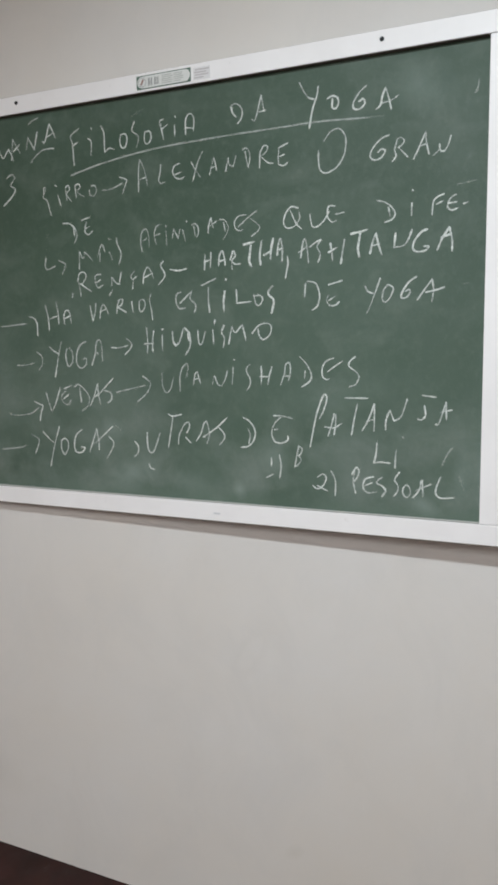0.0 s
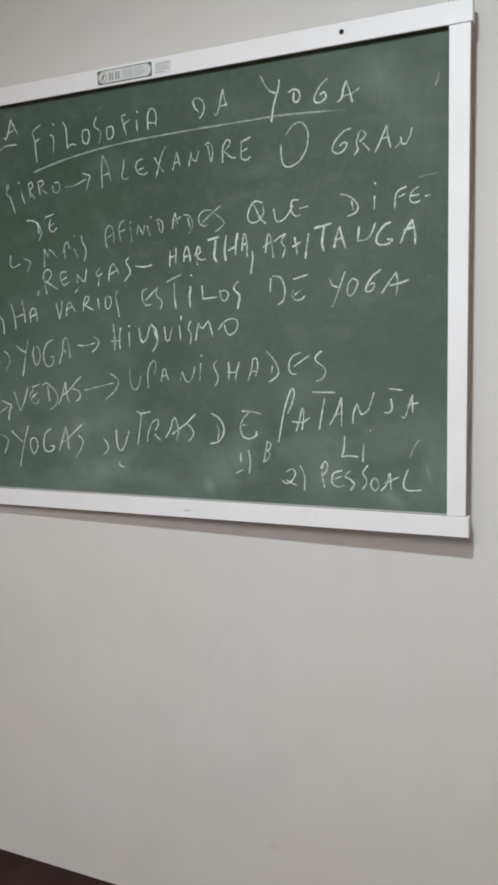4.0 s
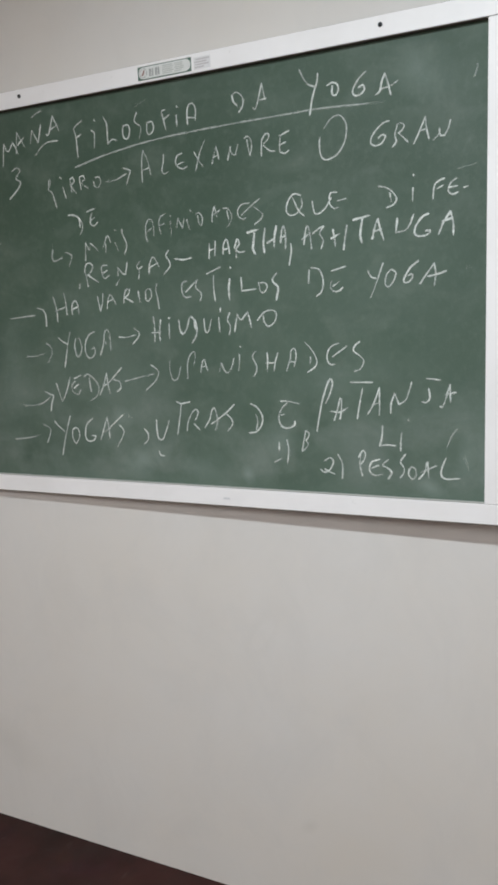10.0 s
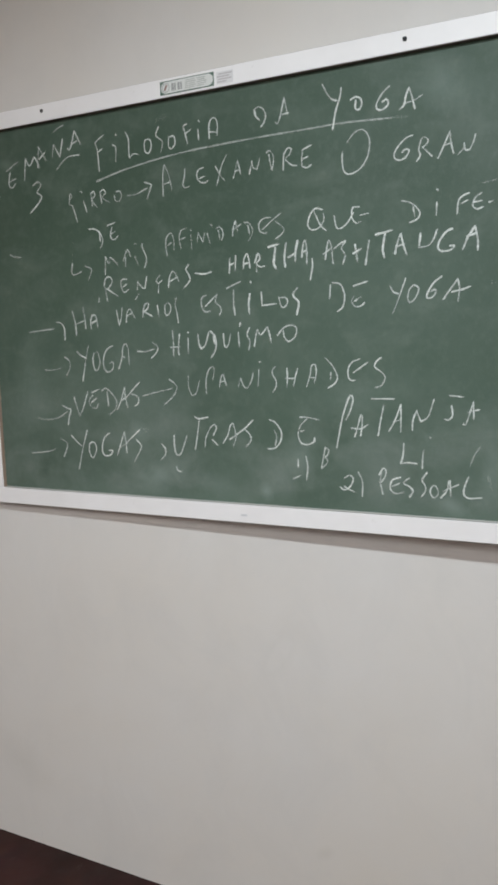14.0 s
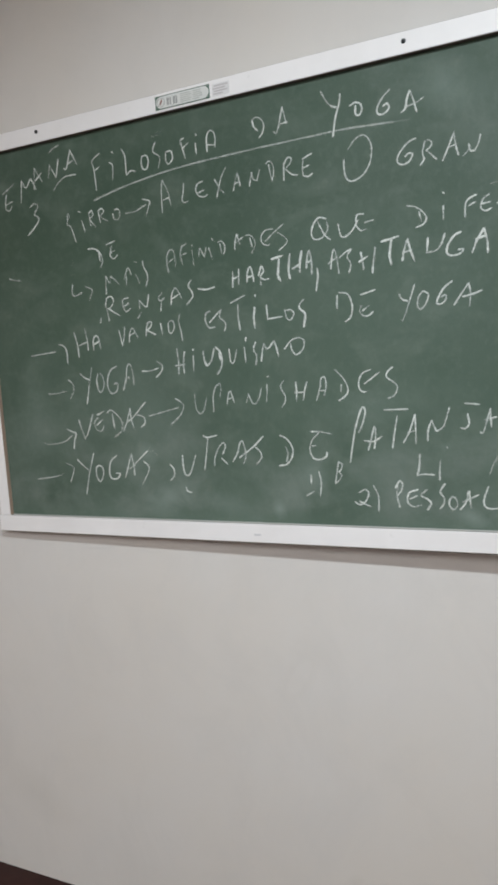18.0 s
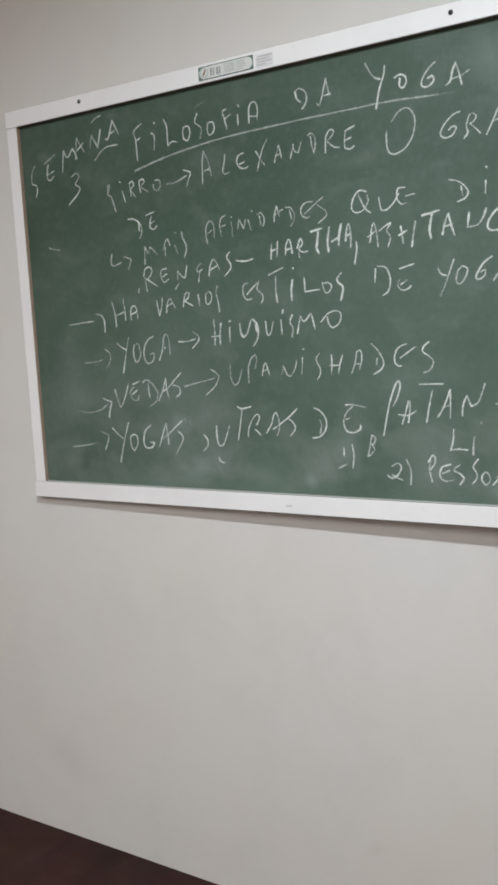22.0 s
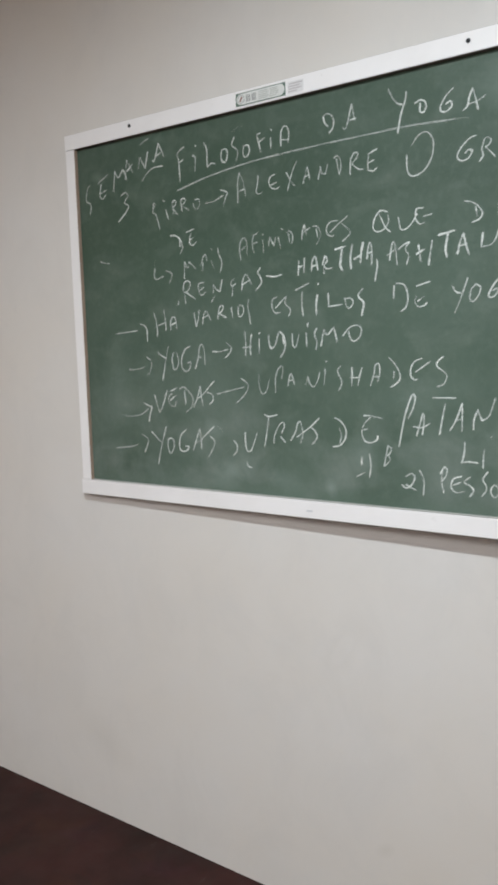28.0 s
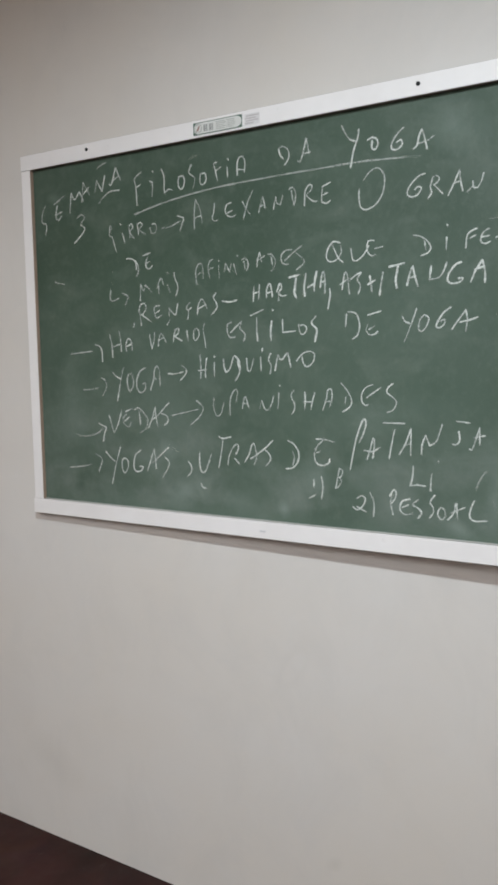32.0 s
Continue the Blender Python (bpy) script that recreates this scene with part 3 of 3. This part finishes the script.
write("writing ASHTANGA", 0.54, ("A", "78funzumz0 0gwp", 117.1, 68.3, 2.6, 5.8), ("S", "0ojvzz zynoxdq0", 120.2, 68.2, 3.1, 5.6))
write("writing ASHTANGA", 0.72, ("H", "4v96 0iho zzufr0", 125.8, 67.6, 4.1, 5.7), ("T", "0vjxzz kvfci0", 131.6, 69.0, 4.1, 6.3), ("A", "038miz izphz0 5fsi", 135.8, 69.2, 2.9, 5.1))
write("writing ASHTANGA", 0.68, ("N", "3u00 00j3thzz", 142.4, 70.7, 4.3, 3.8), ("G", "vziv4i0690r1z7p8", 146.7, 69.4, 3.8, 5.0), ("A", "03cksz szzgz0 9lxp", 152.3, 69.1, 3.4, 5.4))
write("writing HA", 0.55, ("H", "0v7f80 uzylz8 3dvi", 37.4, 52.9, 4.7, 8.2), ("A", "000mdzstz1 4evk", 43.0, 54.8, 2.5, 3.9))
write("writing VARIOS", 0.48, ("V", "0u9ae0 e0uizz", 52.2, 55.4, 2.0, 5.0), ("A", "005ogzqnza 3hon", 56.0, 56.1, 3.1, 3.8), ("R", "005nez 5vmykm4d 7dz1", 61.9, 57.4, 3.2, 3.9), ("I", "6zt0", 65.6, 57.4, 0.6, 3.0), ("O", "0t05g0zczsgz0r", 68.8, 57.6, 1.8, 3.4), ("S", "mz0qmdz0", 71.7, 55.3, 0.8, 7.0))
write("writing ESTILOS", 0.6, ("E", "mz4v0fc0z0", 81.1, 58.1, 2.7, 4.3), material=LIGHT)
write("writing ESTILOS", 0.52, ("S", "0gox rznnyez7v0", 83.4, 56.8, 4.8, 5.8))
write("writing ESTILOS", 0.68, ("T", "0tzz hqgcj0", 89.9, 56.8, 4.0, 8.7), ("I", "im0b40 vzzy", 94.7, 56.9, 0.8, 8.4))
write("writing ESTILOS", 0.52, ("L", "0z10 10z3", 100.2, 58.9, 4.2, 3.5), ("O", "0z76m0zjpw7w", 104.4, 58.2, 2.5, 2.7))
write("writing ESTILOS", 0.66, ("S", "sz0s7nzgl0", 108.0, 56.1, 1.5, 6.8))
write("writing DE", 0.56, ("D", "2w0g 7zoxwqzgu5i0", 119.3, 56.5, 4.0, 7.2), ("E", "5z0ha0p1zb 8ipw", 124.8, 57.5, 3.3, 2.5), material=SOFT)
write("writing YOGA", 0.58, ("Y", "0s7mik zznkd850", 135.0, 55.4, 3.8, 8.2), ("O", "hy4o06a0p9zrlz", 138.8, 57.9, 2.7, 4.1), ("G", "zzgp2901a0k7jeab", 143.9, 58.7, 3.6, 4.9), ("A", "047gjz jzljj0 bfoizm", 149.2, 57.6, 6.3, 5.2), material=SOFT)
write("writing YOGA", 0.58, ("Y", "0ubqrn zzpljad0", 38.1, 39.2, 4.4, 10.4))
write("writing YOGA", 0.58, ("O", "7y0l72k0zerydz", 43.0, 42.5, 2.6, 5.1), ("G", "zzgv1k07d0v4ydmc", 47.4, 41.8, 3.5, 7.7), ("A", "00cggtpzxrz6 ihlf", 52.9, 42.7, 3.8, 7.3), material=LIGHT)
write("writing HINDUISMO", 0.62, ("H", "8zbh90 zutdu1 0cyd", 70.8, 46.2, 3.0, 6.9), ("I", "9o30 9ywz", 75.2, 46.8, 0.6, 5.9))
write("writing HINDUISMO", 0.74, ("N", "0u39a0 a0n9zz", 80.0, 48.0, 3.5, 4.5), ("D", "0zptzjr900 jrri", 83.1, 45.5, 1.7, 7.2))
write("writing HINDUISMO", 0.56, ("U", "0z50k0zx", 87.4, 48.6, 2.3, 3.3), ("I", "0la0 zzpt", 91.2, 48.3, 0.7, 6.4), ("S", "vz0ozei0", 93.9, 47.4, 0.8, 5.8), ("M", "003g7v 7velsz szwlz6", 98.1, 48.3, 5.0, 5.0), ("O", "0ecuqzzswak0dabn", 105.2, 49.3, 5.5, 4.2))
write("writing VEDAS", 0.52, ("V", "0q5ec0 c0mczz", 36.5, 28.7, 5.4, 7.5), ("E", "do0f63n0v9 btzz 8bsk", 41.4, 31.0, 3.7, 5.7), ("D", "0wazpsziu7e0 cufc", 47.0, 29.1, 5.1, 7.9), ("A", "00ehoz ozrhw3 dezm", 51.8, 30.8, 4.0, 6.4), ("S", "0ezz citeu5k0", 55.7, 31.8, 4.6, 7.0), material=SOFT)
write("writing UPANISHADES", 0.45, ("U", "0z0ea0o5zq", 76.4, 35.1, 3.6, 5.4), ("P", "001icuuzztrh", 81.6, 35.6, 2.7, 7.4), material=FAINT)
write("writing UPANISHADES", 0.45, ("A", "00asmz lxz3 3duh", 85.6, 37.4, 2.2, 3.5), ("N", "045n 5nd3l0 l0ugzz", 92.7, 37.1, 4.6, 4.1), ("I", "eoad00 lzzz", 96.8, 37.6, 1.0, 6.5), material=SOFT)
write("writing UPANISHADES", 0.5, ("S", "vz0u3ozfv700", 101.2, 36.0, 1.0, 6.8), ("H", "5z6j40 zysjn1 0gsg", 106.2, 37.4, 3.6, 4.9), ("A", "00ejivtzzuzjr6 aeze", 111.8, 37.5, 2.7, 5.8))
write("writing UPANISHADES", 0.5, ("D", "0zlqzet660 giea", 117.4, 37.1, 3.1, 7.7), ("E", "kz7u0j0660d1 9dzu", 124.6, 39.0, 5.3, 5.4), ("S", "mz4u0onizcn310", 130.3, 37.2, 2.6, 7.5))
write("writing YOGAS", 0.56, ("Y", "0udoml zzpljbd0", 35.0, 12.2, 6.1, 12.0), ("O", "1v0df0zeyuhz1u", 39.8, 15.9, 2.5, 4.8), ("G", "rz7q0a60p0z7m8", 45.3, 16.9, 3.8, 6.7), ("A", "00cgqz qzviw4 cczi", 50.8, 17.2, 3.7, 6.9), ("S", "0lzz oozjydh0", 55.0, 15.4, 4.7, 9.5))
write("writing SUTRAS", 0.66, ("U", "0y0g41f0pfzz", 71.2, 18.1, 4.3, 5.5))
write("writing SUTRAS", 0.56, ("S", "bzzpxb00", 65.1, 16.3, 1.6, 4.6), ("T", "2zdxzz dw7g00", 78.2, 19.6, 4.5, 9.4), ("R", "003dgtszxtoh lbz2", 81.2, 20.8, 4.0, 6.1), ("A", "04dijvqzurxeq0 hazi", 87.2, 21.1, 4.3, 6.2), ("S", "0fiozz hnrhu9k0", 91.8, 21.0, 5.3, 7.4))
write("writing DE", 0.58, ("D", "6zmvzlxaj200 imnfj5", 100.8, 20.6, 4.0, 8.0), ("E", "4zgzzw fx5p0d52g0q4r9 5hai", 110.7, 22.2, 6.0, 7.2))
write("long word in the last row", 0.55, ("P", "006aemqxwzzwtpkj", 120.8, 21.6, 4.6, 13.6), ("A", "70dfkz nymgj2 0ejdzk", 124.8, 24.6, 4.5, 5.7), ("T", "0zzz jteea0", 130.9, 25.1, 5.9, 9.3), ("A", "01hezz zzzfy0 edzg", 134.0, 26.1, 3.1, 6.9), ("N", "001b7m 7mbfea eapfwszz", 141.1, 26.7, 5.4, 7.7), ("J", "dkf78001 9zzx", 148.6, 29.4, 4.5, 5.9), ("A", "0072mz mzn8 bjzn", 152.7, 28.4, 3.8, 5.4))
write("end of the long word", 0.55, ("L", "7z5e00 00f2z1", 137.5, 18.2, 4.2, 5.2), ("I", "5k2c00 xzzy", 141.9, 17.2, 2.1, 7.8))
write("writing 1)", 0.58, ("1", "jzj0", 107.5, 15.9, 0.8, 2.2), (")", "czrjc0", 110.0, 12.8, 1.0, 6.2))
write("writing B", 0.52, ("B", "40jz jzvvrnjj jjrcg440", 115.2, 16.1, 2.7, 5.5))
write("writing 2)", 0.5, ("2", "bsozwrpbb309 bao4z0", 121.2, 10.3, 4.0, 4.3), (")", "0zzlw0", 124.8, 9.2, 1.1, 6.3))
write("writing PESSOAL", 0.56, ("P", "i06gcu 0qlzzvtnag", 130.7, 10.2, 1.8, 6.6), ("E", "rz5s0ad0z3 5fom", 134.4, 10.5, 3.4, 4.2), ("S", "mz0pmjzbm0", 137.3, 9.8, 2.4, 4.9), ("S", "zz5opgp800", 141.3, 10.1, 1.4, 6.1), ("O", "2r0ch0zbvsfz2q", 143.8, 10.0, 1.9, 3.1), ("A", "00cfgz izk4 5ezs", 147.6, 10.1, 4.3, 4.4), ("L", "9z2k07a0z2", 153.2, 10.4, 4.4, 5.2))
mark("underline", (46.7, 96.5), (58.2, 98.8), (74.3, 100.7), (93.9, 101.5), (113.7, 101.8), (121.4, 101.9), (133.8, 101.3), width=0.66, material=THIN)
mark("underline running out", (133.5, 101.3), (135.9, 101.2), (137.6, 101.0), width=0.75, material=GHOST)
mark("underline", (32.5, 101.4), (34.4, 103.1), (36.7, 104.4), (39.2, 104.6), (41.0, 104.5))
mark("tilde", (32.1, 112.1), (33.6, 112.9), (35.7, 113.5), material=FAINT)
mark("accent", (13.1, 103.2), (17.8, 105.5), material=LIGHT)
mark("arrow", (57.1, 91.4), (60.1, 91.5), (63.8, 92.8), width=0.5, material=LIGHT)
mark("arrow", (62.9, 94.4), (65.1, 93.5), (64.6, 92.0), (63.7, 89.9))
mark("circle", (122.5, 97.1), (124.3, 99.1), (126.3, 99.7), (127.7, 98.5), (128.3, 96.4), (127.7, 93.2), (125.8, 90.6), (123.1, 89.6), (121.6, 90.6), (121.2, 93.1), (121.3, 95.1), material=SOFT)
mark("tick", (159.4, 106.2), (159.3, 105.0), (158.7, 103.5), material=DIM)
mark("accent", (49.5, 83.8), (52.4, 84.5))
mark("dash", (156.5, 79.6), (157.4, 79.8))
mark("dash", (155.1, 84.0), (159.1, 84.5), material=DIM)
mark("wiped arrow", (37.0, 80.6), (36.9, 79.5), width=0.6, material=GHOST)
mark("wiped arrow", (36.5, 76.7), (36.2, 74.0), width=0.5, material=GHOST)
mark("arrow", (36.2, 74.0), (35.8, 71.6), (36.8, 70.7), (39.5, 71.5), material=LIGHT)
mark("arrow", (40.8, 73.0), (43.0, 72.0), (42.7, 70.6), (41.8, 68.9), material=LIGHT)
mark("dash", (78.2, 68.6), (80.9, 68.2), (83.3, 68.6))
mark("cedilla", (59.3, 64.0), (58.1, 62.5))
mark("dot", (45.3, 63.5), (45.1, 62.3))
mark("comma", (112.7, 70.1), (112.8, 68.2), (112.4, 66.2), (112.1, 64.6))
mark("arrow", (18.0, 54.4), (27.6, 55.1), width=0.5, material=FAINT)
mark("arrow", (29.0, 57.1), (30.7, 56.6), (31.7, 54.9), (31.7, 51.7))
mark("accent", (123.7, 62.6), (127.3, 63.5))
mark("arrow", (23.3, 42.6), (26.6, 42.7), (29.9, 43.3), material=FAINT)
mark("arrow", (31.2, 46.5), (32.8, 45.3), (32.9, 43.1), (31.4, 40.8), material=LIGHT)
mark("arrow", (58.0, 47.7), (60.6, 47.6), (63.6, 48.2))
mark("arrow", (63.2, 50.1), (64.8, 48.9), (64.5, 47.4), (62.6, 45.7))
mark("arrow", (19.4, 27.9), (21.6, 27.3), (27.2, 27.9), (31.0, 30.0), material=FAINT)
mark("arrow", (29.2, 31.7), (31.1, 30.9), (32.3, 30.4), (31.5, 28.3), (31.0, 25.9))
mark("arrow", (59.2, 34.9), (64.8, 36.1), (69.3, 37.0), material=SOFT)
mark("arrow", (68.3, 39.5), (70.0, 38.4), (70.7, 37.2), (69.4, 34.8), (66.2, 32.3))
mark("arrow", (15.9, 16.5), (22.1, 17.2), (25.7, 18.1), material=FAINT)
mark("arrow", (27.4, 21.5), (30.0, 20.3), (29.9, 18.6), (28.6, 15.8))
mark("cedilla", (69.4, 14.5), (69.9, 13.4), (71.2, 13.1))
mark("tick", (154.8, 22.9), (153.4, 20.8), (152.5, 18.4), material=DIM)
mark("dash", (106.1, 12.8), (108.2, 13.9))
mark("dash", (12.3, 78.3), (13.8, 77.7), (16.6, 77.2), material=LIGHT)
mark("wiped smear", (156.7, 15.8), (157.8, 12.8), width=1.0, material=GHOST)
mark("wiped dot", (157.2, 61.5), (157.7, 61.4), width=1.1, material=GHOST)
mark("wiped smear", (67.7, 110.1), (70.8, 111.0), width=1.1, material=GHOST)
mark("wiped smear", (58.2, 25.5), (60.7, 23.9), width=1.1, material=GHOST)
